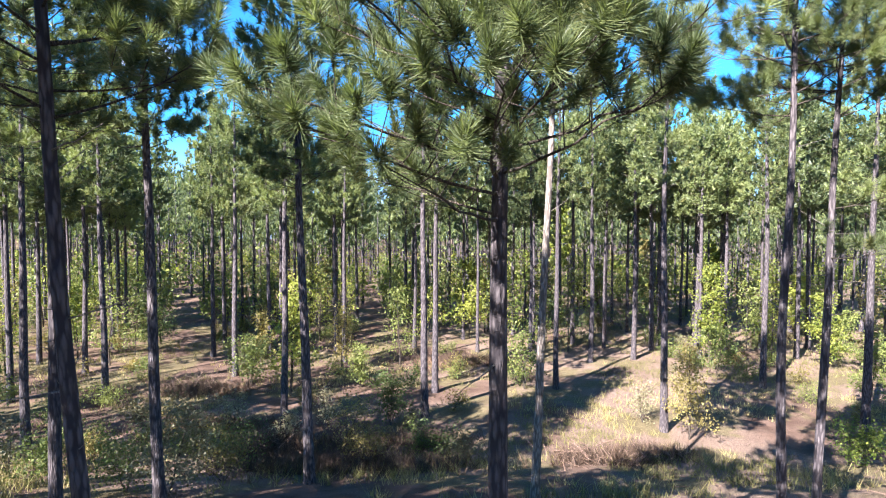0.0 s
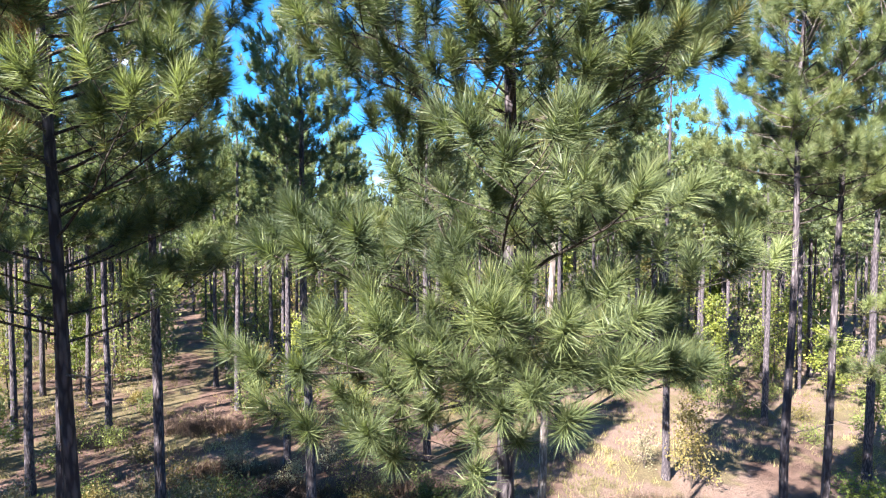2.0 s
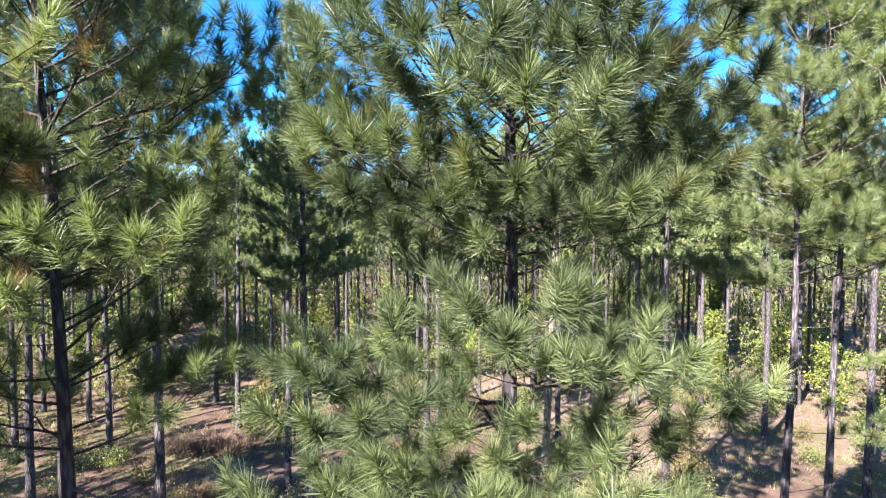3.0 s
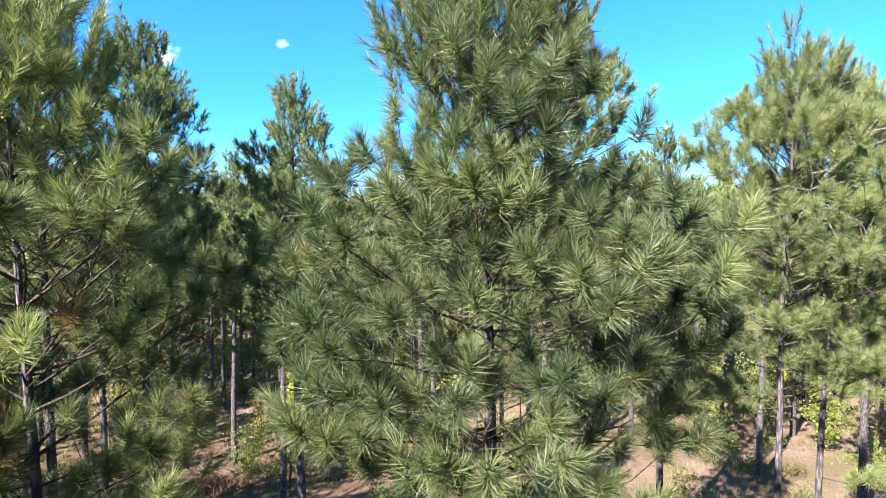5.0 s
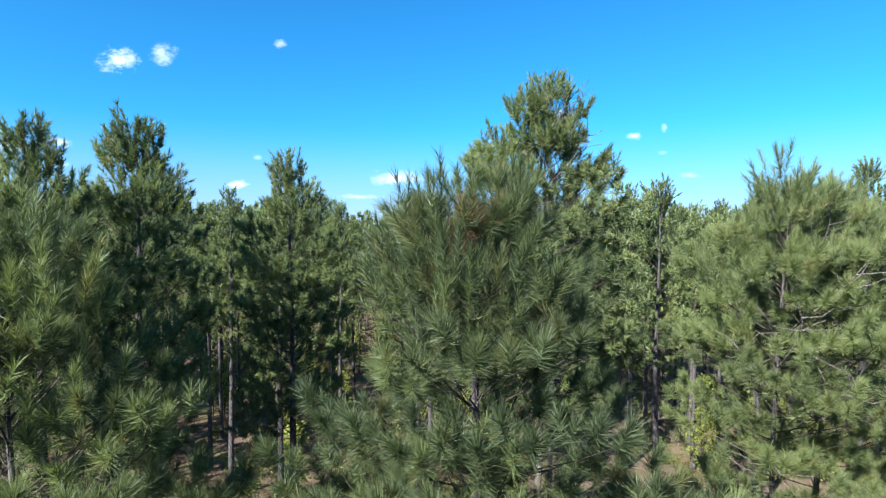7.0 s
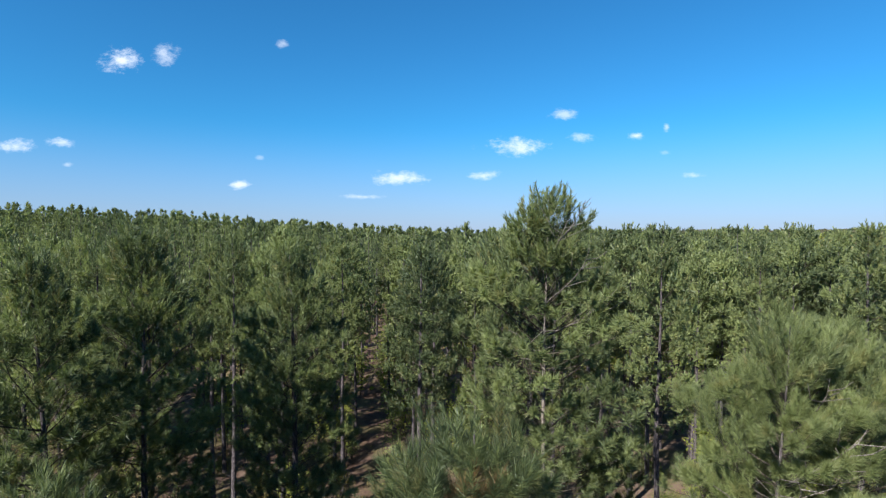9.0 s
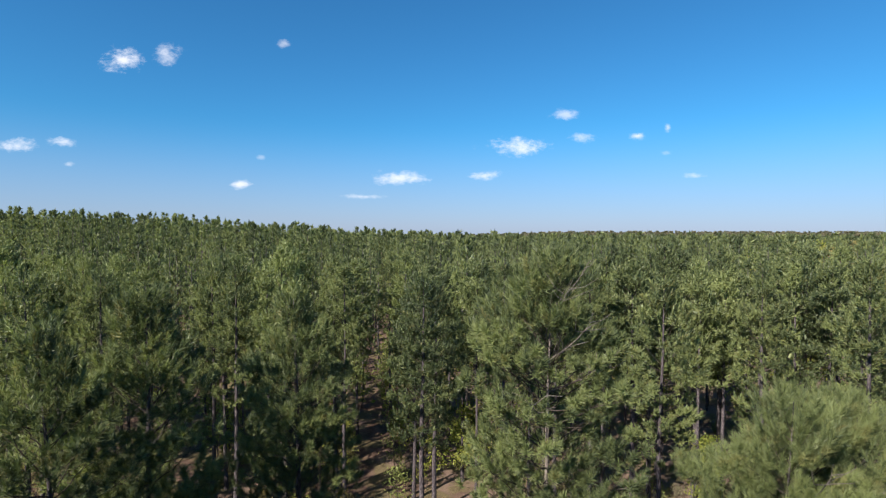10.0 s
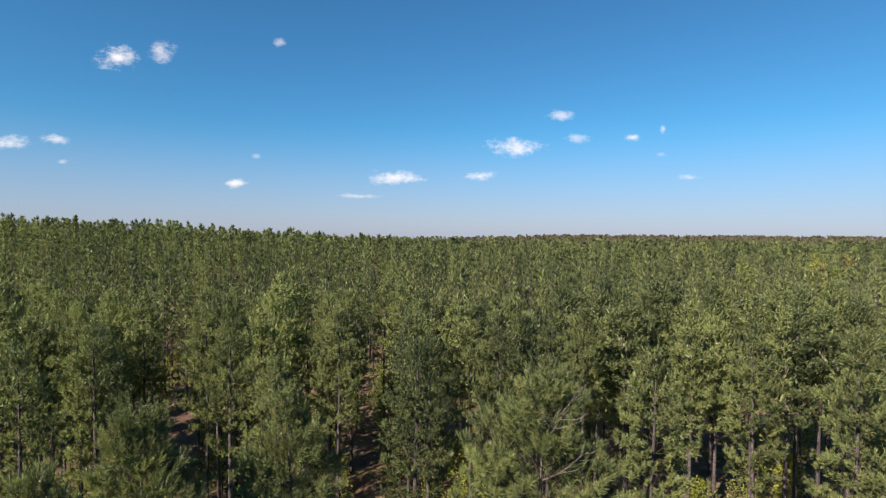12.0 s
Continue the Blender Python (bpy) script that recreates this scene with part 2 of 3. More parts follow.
def limb(length, seed, detail, dead=False, tilt=18.0, upright=False):
    """One living branch along +x: its wood and its needles."""
    rng = np.random.default_rng(seed)
    s = np.linspace(0, 1, 7) if detail in (FINE, CLOSE) else np.linspace(0, 1, 4)
    bow = rng.uniform(0.05, 0.22)
    p = np.stack([s * length, np.cumsum(rng.normal(0, 0.035, len(s))) * length * s, (s ** 2 * bow + rng.normal(0, 0.012, len(s)) * s) * length], -1)
    thick = 0.006 + 0.0055 * length
    sides = 6 if detail in (FINE, CLOSE) else 3
    wood = [tube(p, thick * (1 - 0.8 * s), sides)]
    bases, ways = [], []
    up = np.array((math.sin(radians(tilt)), 0.0, math.cos(radians(tilt))))
    if not dead:
        many = max(2, int(length * 4.4 + 0.8))
        for k in range(many):
            at = 0.24 + 0.72 * (k + 0.5) / many
            here = np.array([np.interp(at, s, p[:, c]) for c in range(3)])
            side = (1 if k % 2 else -1) * rng.uniform(0.5, 1.2)
            way = unit(np.array((0.75, side, rng.uniform(0.05, 0.8))))
            reach = (0.18 + 0.62 * (1 - at) * min(length, 2.0) * 0.62 + 0.16 * length * at * rng.random()) * rng.uniform(0.6, 1.4)
            end = here + way * reach + np.array((0, 0, 0.14 * reach))
            if detail in (FINE, CLOSE):
                wood.append(tube([here, (here + end) / 2 + np.array((0, 0, -0.02)), end], [thick * 0.34, thick * 0.26, 0.004], 3))
            # a whorl of shoots at the twig's end, now and then one further back
            for extra in range(int(rng.integers(2, 5)) if length > 0.6 and not upright else 1 if length < 0.6 else 2 + int(rng.random() < 0.5)):
                spread = rng.normal(0, 0.30, 3) if extra else rng.normal(0, 0.1, 3)
                b = here + (end - here) * (1.0 if extra < 3 else rng.uniform(0.35, 0.75)) + rng.normal(0, 0.02, 3)
                bases.append(b), ways.append(unit(way * (0.30 if upright else 0.55) + up * 0.8 + spread))
        for extra in range(3):
            bases.append(p[-1]), ways.append(unit(np.array((0.5, 0, 0.1)) + up * 0.7 + rng.normal(0, 0.25 if extra else 0.02, 3)))
    if bases:
        bases, ways = np.array(bases), np.array(ways)
        keep = rng.random(len(bases)) < detail[3]
        keep[-1] = True
        needles = shoots(bases[keep], ways[keep], detail, rng, upright)
    else:
        needles = (np.zeros((0, 3)), np.zeros((0, 3), int))
    return join(wood), needles


def crown_plan(height, seed, base=0.54, reach=2.3, dense=1.0, step=0.42, broad=False):
    """Where the branches of one pine sit: height, bearing, upward tilt, length."""
    rng = np.random.default_rng(seed)
    rows, z, bearing = [], base * height, rng.uniform(0, 6.28)
    while z < height - 0.35:
        u = (z / height - base) / (1 - base)
        size = reach * (0.62 + 1.15 * u - 1.62 * u * u) if u < 0.6 else reach * (1.0 - u) * 1.62 + 0.16
        if broad:
            size = reach * (1.0 - u) ** 0.85 * (0.90 + 0.35 * u)
        for k in range(int(rng.integers(3, 6) * dense * (1.0 if u < 0.68 else 0.7) + 0.5)):
            bearing += 2.4 + rng.normal(0, 0.35)
            rows.append((z + rng.uniform(-0.15, 0.15), bearing, radians(8 + 38 * u + rng.normal(0, 8)), max(0.35, size * rng.uniform(0.7, 1.15))))
        z += step * rng.uniform(0.75, 1.25) * (1 - 0.25 * u)
    for k in range(6):
        rows.append((height - 2.0 + 0.27 * k, bearing + 2.4 * k, radians(46 + 6 * k), 0.64 - 0.07 * k))
    rows.append((height - 0.7, bearing, radians(89), 0.40))
    return rows


def dead_plan(height, seed, base=0.54):
    rng = np.random.default_rng(seed + 77)
    return [(height * rng.uniform(0.2, base + 0.03), rng.uniform(0, 6.28), radians(rng.uniform(-12, 35)), rng.uniform(0.25, 1.0)) for k in range(9)]


def trunk_line(height, seed, sway=0.05):
    rng = np.random.default_rng(seed + 5)
    z = np.linspace(-0.25, height, 22)
    u = np.clip(z / height, 0, 1)
    a, b = rng.uniform(0, 6.28, 2)
    x = sway * (np.sin(u * 5 + a) - math.sin(a)) + sway * 0.4 * (np.sin(u * 13 + b) - math.sin(b))
    y = sway * (np.cos(u * 4 + b) - math.cos(b))
    return np.stack([x, y, z], -1)


def trunk_geo(height, radius, seed, sides=12, rings=22, sway=0.05):
    line = trunk_line(height, seed, sway)
    u = np.clip(line[:, 2] / height, 0, 1)
    r = radius * ((1 - u) ** 0.72 * 0.97 + 0.03) * (1 + 0.35 * np.exp(-np.maximum(line[:, 2], 0) / 0.35))
    pick = np.unique(np.linspace(0, 21, rings).astype(int))
    return tube(line[pick], np.maximum(r[pick], 0.008), sides)


def branch_pose(line, z, bearing, tilt):
    at = [np.interp(z, line[:, 2], line[:, c]) for c in (0, 1)]
    return Matrix.Translation((*at, z)) @ Matrix.Rotation(bearing, 4, "Z") @ Matrix.Rotation(-tilt, 4, "Y")


def part(name, mesh, parent, m=None, label=""):
    ob = new(name, mesh)
    ob.parent = parent
    if m is not None:
        ob.matrix_basis = m
    return tagged(ob, label)


# ---------------------------------------------------------------- ground


def ease(v, lo, hi):
    t = min(1.0, max(0.0, (v - lo) / (hi - lo)))
    return t * t * (3 - 2 * t)


def ground_z(x, y):
    """Height of the ground: a low bank near the start, a long rise to the left, a far ridge."""
    z = 2.3 * (1 - ease(y, 9.0, 20.0))
    z += 7.9 * ease(-x + 0.12 * y, 0.0, 150.0) * ease(y, 35.0, 130.0) * (1 - ease(y, 175.0, 300.0))
    z += 3.5 * ease(x, 10.0, 150.0) * ease(y, 300.0, 440.0) - 3.6 * ease(y, 190.0, 400.0) - 30.0 * ease(y, 620.0, 1500.0)
    return z + 0.22 * noise.noise((x * 0.11, y * 0.11, 3.0)) + 0.07 * noise.noise((x * 0.6, y * 0.6, 9.0))


def build_ground():
    near = [i * 0.6 for i in range(-60, 61)]
    xs = [-2600, -1300, -700, -420, -260, -170, -110, -75, -52] + near + [52, 75, 110, 170, 260, 420, 700, 1300, 2600]
    ys = [-1200, -500, -200, -90, -45, -22] + [-12 + i * 0.6 for i in range(110)] + [60, 70, 85, 105, 130, 165, 210, 270, 350, 450, 560, 800, 1300, 2600]
    v = [(x, y, ground_z(x, y)) for y in ys for x in xs]
    w, f = len(xs), []
    for j in range(len(ys) - 1):
        for i in range(w - 1):
            a = j * w + i
            f += [(a, a + 1, a + w + 1), (a, a + w + 1, a + w)]
    ob = new("ground", tri_mesh("ground", v, f, SOIL, True))
    tagged(ob, "reddish pine straw and sandy soil with dry grass", "ground", kind="structure")


build_ground()

# ---------------------------------------------------------------- pines
LENGTHS = (0.45, 0.8, 1.2, 1.6, 2.0, 2.5)


def limb_stock(detail, variants):
    stock = {}
    for length in LENGTHS:
        for k in range(variants):
            stock[length, k, False] = limb(length, int(length * 100) + 31 * k, detail, upright=False)
            stock[length, k, True] = limb(length, int(length * 100) + 31 * k + 7, detail, tilt=48.0, upright=True)
    return stock


def nearest(length):
    return min(LENGTHS, key=lambda l: abs(l - length))


FINE_STOCK = {k: (tri_mesh("limb", *w, TWIG, True), tri_mesh("needles", *n, NEEDLE)) for k, (w, n) in limb_stock(FINE, 3).items()}
CLOSE_STOCK = {k: (tri_mesh("limb", *w, TWIG, True), tri_mesh("needles", *n, NEEDLE)) for k, (w, n) in limb_stock(CLOSE, 3).items()}
DEAD_STOCK = [tri_mesh("dead_limb", *limb(1.0, 400 + k, FINE, True)[0], DEAD, True) for k in range(5)]


def near_pine(x, y, height, radius, seed, label, base=10.0, reach=2.3, dense=1.0, extra=(), lean=(0, 0), mat=None, sway=0.05, stock=None, broad=False):
    """A pine close to the camera: every branch a part of its own with its needles."""
    tree = tagged(new("pine_tree"), label, "pine tree", "pine stand")
    tree.matrix_basis = Matrix.Translation((x, y, ground_z(x, y))) @ Euler((radians(lean[1]), radians(lean[0]), 0)).to_matrix().to_4x4()
    height = height - ground_z(x, y)
    base = (base - ground_z(x, y)) / height
    part("trunk", tri_mesh("trunk", *trunk_geo(height, radius, seed, 14, sway=sway), mat or BARK, True), tree)
    line = trunk_line(height, seed, sway)
    rng = np.random.default_rng(seed + 9)
    for z, bearing, tilt, length in crown_plan(height, seed, base, reach, dense, broad=broad) + [(z - ground_z(x, y), b, t, l) for z, b, t, l in extra]:
        size = nearest(length)
        wood, needles = (stock or FINE_STOCK)[size, int(rng.integers(0, 3)), tilt > 0.55]
        m = branch_pose(line, z, bearing, tilt) @ Matrix.Diagonal((length / size, 1, 1, 1))
        branch = part("limb", wood, tree, m)
        part("needles", needles, branch)
    for z, bearing, tilt, length in dead_plan(height, seed, base):
        part("dead_limb", DEAD_STOCK[int(rng.integers(0, 5))], tree, branch_pose(line, z, bearing, tilt) @ Matrix.Scale(length, 4), "bare grey dead branch")
    return tree


PINE = "tall slender pine with dark plated bark and green needles"
# limbs of the nearest pine: height, bearing, upward tilt, length
LOW_LIMBS = [(8.3, 4.25, 0.0, 2.0), (8.35, 3.35, 0.20, 1.5), (8.55, 4.15, 0.05, 2.4), (8.7, 4.45, 0.06, 2.3), (8.75, 5.1, 0.08, 2.1), (8.85, 3.95, 0.06, 2.5),
             (8.95, 4.3, 0.08, 2.6), (9.15, 4.8, 0.10, 2.4), (9.2, 5.5, 0.15, 2.1), (9.3, 4.1, 0.12, 2.6), (9.45, 3.7, 0.12, 2.3), (9.65, 5.0, 0.2, 2.3),
             (9.75, 4.45, 0.2, 2.4), (9.0, 5.15, -0.05, 1.9), (8.95, 4.6, -0.06, 2.3), (9.4, 3.6, 0.3, 1.3), (9.6, 4.9, 0.3, 1.4), (9.7, 5.6, 0.35, 1.5),
             (9.0, 2.9, 0.95, 2.3), (10.0, 2.6, 0.55, 2.2), (10.2, 0.6, 0.55, 2.2), (10.9, 3.4, 0.4, 2.3), (11.1, 5.9, 0.3, 2.1),
             (10.7, 4.9, 0.1, 1.6), (10.9, 5.3, 0.1, 1.8), (10.8, 4.2, 0.1, 1.5), (11.0, 4.6, 0.15, 1.7), (11.1, 5.6, 0.2, 1.9), (11.0, 3.8, 0.15, 1.8),
             (11.4, 4.7, 0.10, 2.4), (11.6, 4.45, 0.15, 2.4), (11.8, 4.05, 0.15, 2.3), (11.8, 5.4, 0.2, 2.2),
             (12.0, 4.8, 0.2, 2.3), (12.2, 4.2, 0.25, 2.2), (12.3, 5.3, 0.25, 2.2), (12.5, 4.5, 0.3, 2.1), (12.8, 4.9, 0.35, 1.9),
             (13.3, 4.7, 0.5, 1.6), (13.5, 4.1, 0.6, 1.5), (13.6, 5.3, 0.6, 1.5), (13.9, 4.7, 0.65, 1.3)]
near_pine(0.47, 5.2, 15.8, 0.122, 23, "tall pine with dark trunk and long drooping-needled limbs", 11.2, 2.2, 1.2, LOW_LIMBS, broad=True)
near_pine(2.12, 12.0, 18.5, 0.105, 12, "tallest pine with pale sunlit bark above the stand", 11.0, 2.7, 1.3, lean=(1.5, 0), mat=BARK_PALE_SUNLIT, stock=CLOSE_STOCK)
near_pine(-3.80, 14.8, 17.2, 0.15, 13, PINE, 9.4, 2.2, 1.2, lean=(-1.2, 0), stock=CLOSE_STOCK)
near_pine(-2.97, 4.6, 15.2, 0.088, 14, "leaning pine with dark trunk and sunlit bark edge", 9.3, 2.2, 1.2, lean=(-3.0, 0))
near_pine(-6.55, 12.0, 17.8, 0.13, 15, PINE, 10.2, 2.2, 1.25, lean=(-0.6, 0), stock=CLOSE_STOCK)
near_pine(-7.30, 9.8, 17.1, 0.12, 16, PINE, 9.8, 2.2, 1.15, extra=[(9.0, 4.3, 0.1, 1.8), (8.4, 5.4, 0.1, 1.3)], lean=(-1.0, 0), stock=CLOSE_STOCK)
near_pine(5.75, 8.8, 16.2, 0.085, 17, "slender pine with grey bark and thin light crown", 10.2, 2.2, 1.3, lean=(1.0, 0), sway=0.1)
near_pine(6.90, 9.6, 15.9, 0.085, 18, "slender pine with dark bark and thin light crown", 10.4, 2.2, 1.3, extra=[(7.7, 4.5, 0.0, 1.7), (8.6, 5.2, 0.1, 1.3)], lean=(1.3, 0))



def dead_spray(seed, length):
    """A bare, forked grey branch with curling twigs."""
    r = np.random.default_rng(seed)
    u = np.linspace(0, 1, 6)
    line = np.stack([u * length, np.cumsum(r.normal(0, 0.05, 6)) * length, 0.25 * length * u ** 2], -1)
    sticks = [tube(line, 0.013 * (1 - 0.8 * u), 5)]
    for k in range(9):
        at = r.uniform(0.25, 1.0)
        here = np.array([np.interp(at, u, line[:, c]) for c in range(3)])
        way = unit(np.array((0.7, r.choice((-1, 1)) * r.uniform(0.4, 1.0), r.uniform(-0.2, 0.7))))
        l = r.uniform(0.15, 0.5) * length
        bow = unit(r.normal(size=3)) * l * 0.18
        sticks.append(tube([here, here + way * l * 0.5 + bow, here + way * l], [0.007, 0.005, 0.003], 4))
    return tri_mesh("dead_limb", *join(sticks), DEAD, True)


SPRAYS = [dead_spray(900 + k, 1.3) for k in range(4)]


def old_wood(tree, spots):
    """Dead branches in a crown: height over the foot, bearing, upward tilt, size."""
    for k, (z, bearing, tilt, size) in enumerate(spots):
        part("dead_limb", SPRAYS[k % 4], tree, branch_pose(np.array(((0, 0, 0), (0, 0, 20.0))), z, bearing, tilt) @ Matrix.Scale(size, 4), "bare grey dead branch")


def rusty_shoots(tree, spots):
    """Tufts of dying orange-brown needles."""
    r = np.random.default_rng(77)
    for x, y, z in spots:
        geo = shoots(np.array([(x, y, z)]) + r.normal(0, 0.06, (3, 3)), np.array([(0.1, -0.1, 1.0)]) + r.normal(0, 0.25, (3, 3)), FINE, r)
        part("dry_tuft", tri_mesh("dry_tuft", *geo, NEEDLE_DRY), tree, label="tuft of dry orange-brown needles")


NEAR = {round(ob.location.x, 2): ob for ob in bpy.data.objects if ob.name.startswith("pine_tree")}
old_wood(NEAR[2.12], [(14.2, 5.2, 0.5, 1.5), (14.8, 4.9, 0.7, 1.3), (13.5, 5.6, 0.4, 1.5), (12.8, 4.4, 0.3, 1.4), (15.4, 5.8, 0.7, 1.1)])
old_wood(NEAR[5.75], [(10.6, 4.3, 0.5, 1.5), (11.2, 5.0, 0.6, 1.4), (9.8, 4.6, 0.4, 1.6), (10.2, 3.8, 0.4, 1.4), (12.0, 4.8, 0.7, 1.2), (8.8, 4.0, 0.3, 1.4)])
old_wood(NEAR[6.9], [(10.4, 4.2, 0.5, 1.4), (11.4, 4.7, 0.6, 1.4), (9.2, 4.4, 0.4, 1.4)])
old_wood(NEAR[0.47], [(10.2, 4.5, 0.9, 1.0), (9.0, 5.2, 0.5, 1.0)])
rusty_shoots(NEAR[0.47], [(-0.12, -0.45, 12.75), (0.02, -0.35, 12.9), (-0.2, -0.3, 12.6)])
rusty_shoots(NEAR[-2.97], [(0.5, -0.9, 9.2), (0.7, -0.6, 10.1), (0.35, -1.0, 8.3)])

# further pines: ground place and height of the top
PLACED = [(-16.0, 20.0, 17.2), (-20.7, 25.0, 17.0), (-6.7, 22.0, 16.5), (-0.8, 23.0, 17.0), (8.95, 21.1, 17.2), (17.0, 21.0, 18.0), (16.5, 27.0, 17.2), (5.9, 27.3, 17.0),
          (9.3, 33.0, 17.0), (14.3, 36.0, 17.5), (15.4, 37.5, 16.5), (-14.9, 34.0, 17.0), (-11.7, 29.5, 17.5), (-16.8, 26.0, 17.0),
          (-6.2, 33.0, 16.8), (-7.3, 36.0, 17.3), (-5.0, 50.0, 17.0), (-0.4, 26.5, 16.5), (3.6, 31.0, 17.0), (-20.5, 30.0, 17.5)]
HEIGHT = 17.0
MIDDLE_GEO, ROUGH_GEO = limb_stock(MIDDLE, 3), limb_stock(ROUGH, 3)
MIDDLE_STOCK = {k: (tri_mesh("limb", *w, TWIG, True), tri_mesh("needles", *n, NEEDLE)) for k, (w, n) in MIDDLE_GEO.items()}


def inner_needles(r, count, width, length, base, reach):
    """Old needles close to the stem, which keep the light out of a crown."""
    u = r.random(count)
    turn = r.uniform(0, 6.28, count)
    rad = reach * (1.05 - u) * r.random(count) ** 0.7
    at = np.stack([np.cos(turn) * rad, np.sin(turn) * rad, HEIGHT * (base + (0.97 - base) * u) - length * 0.5], -1)
    return blades(at, unit(r.normal(0, 0.5, (count, 3)) + np.array((0, 0, 1.0))), length * r.uniform(0.7, 1.2, count), width, r)


def joined_pine(seed):
    """A pine some way off: trunk, branches and needles as three meshes."""
    line = trunk_line(HEIGHT, seed)
    r = np.random.default_rng(seed)
    base = r.uniform(0.46, 0.58)
    wood, needles = [], []
    for z, bearing, tilt, length in crown_plan(HEIGHT, seed, base, 2.3 * r.uniform(0.85, 1.1), 0.95, 0.48):
        w, n = ROUGH_GEO[nearest(length), int(r.integers(0, 3)), tilt > 0.55]
        m = branch_pose(line, z, bearing, tilt)
        wood.append(moved(w, m)), needles.append(moved(n, m))
    for z, bearing, tilt, length in dead_plan(HEIGHT, seed, base):
        wood.append(moved(tube([(0, 0, 0), (length, 0, 0.05)], [0.015, 0.006], 3), branch_pose(line, z, bearing, tilt)))
    needles.append(inner_needles(r, 90, 0.16, 0.7, base + 0.02, 1.15))
    return (tri_mesh("branchwork", *join(wood), TWIG), tri_mesh("crown", *join(needles), NEEDLE),
            tri_mesh("trunk", *trunk_geo(HEIGHT, r.uniform(0.12, 0.17), seed, 8, 12), BARK, True))


MID = [joined_pine(100 + k) for k in range(9)]


def mid_pine(x, y, top, k, turn):
    tree = tagged(new("pine_tree"), PINE, "pine tree", "pine stand")
    h = top - ground_z(x, y)
    tree.matrix_basis = Matrix.Translation((x, y, ground_z(x, y))) @ Matrix.Rotation(turn, 4, "Z") @ Matrix.Scale(h / HEIGHT, 4)
    branches, crown, trunk = MID[k % len(MID)]
    part("trunk", trunk, tree), part("crown", crown, tree)
    tagged(part("branchwork", branches, tree), kind="stuff")


def open_ground(x, y):
    """Lane between the planted rows, clearing, and the space that the camera climbs through."""
    if abs(x + 0.135 * y) < 0.9 and 15 < y < 75:
        return True
    if ((x - 11.5) / 5.0) ** 2 + ((y - 25) / 8.5) ** 2 < 1:
        return True
    if abs(x + 0.49 * y) < 1.7 and 22 < y < 62:
        return True
    return x * x + y * y < 20


def stand(rng, y_lo, y_hi, half, gap_x, gap_y, jitter):
    """Planted rows, a little uneven, running ahead and slightly left."""
    spots = []
    for j in range(int((y_hi - y_lo) / gap_y)):
        y0 = y_lo + j * gap_y
        wide = half(y0)
        for i in range(int(-wide / gap_x) - 1, int(wide / gap_x) + 2):
            x = i * gap_x - 0.135 * y0 + rng.normal(0, jitter)
            y = y0 + rng.normal(0, jitter * 1.3)
            if rng.random() < 0.92 and not open_ground(x, y):
                spots.append((x, y))
    return spots


# unseen pines added beside and behind the camera to shade the ground ahead
SHADE_PINES = [(-13.5, 8.2), (-16.5, 6.5), (-15.0, 10.8), (-18.5, 9.5), (-19.5, 13.2), (-17.2, 3.0), (-21.5, 7.0), (-22.5, 11.0)]
rng = np.random.default_rng(5)
taken = [(x, y) for x, y, h in PLACED] + [(0.5, 5), (2.3, 12), (-4.2, 14.8), (-3.3, 4.6), (-6.7, 12), (-7.4, 9.8), (5.8, 8.8), (7, 9.6), (-12.0, -0.5), (-10.2, -2.6), (-4.9, -0.9), (-6.6, 0.6)] + SHADE_PINES
for i, (x, y, h) in enumerate(PLACED):
    near_pine(x, y, h, rng.uniform(0.14, 0.17), 40 + i, PINE, rng.uniform(8.6, 10.0), rng.uniform(1.8, 2.2), 0.85, stock=MIDDLE_STOCK)
for x, y in stand(rng, 24.0, 51.0, lambda y: y * 0.95 + 4, 3.4, 3.2, 0.6):
    if min((x - a) ** 2 + (y - b) ** 2 for a, b in taken) > 4.5 and abs(x) < 0.92 * y + 4 and (y > 33 or abs(x) > 0.74 * y):
        mid_pine(x, y, ground_z(x, y) + min(18.0, rng.normal(16.6, 0.9)), int(rng.integers(0, 9)), rng.uniform(0, 6.28))

# added out of view; tops set to shade near trunks and the left foreground
mid_pine(-12.0, -0.5, 18.5, 2, 0.4)
mid_pine(-10.2, -2.6, 18.2, 5, 2.1)
mid_pine(-4.9, -0.9, 13.2, 3, 1.1)
mid_pine(-6.6, 0.6, 15.3, 6, 0.3)
for k, (x, y) in enumerate(SHADE_PINES):
    mid_pine(x, y, 17.4 + 0.4 * math.sin(k * 2.3), k, k * 1.3)


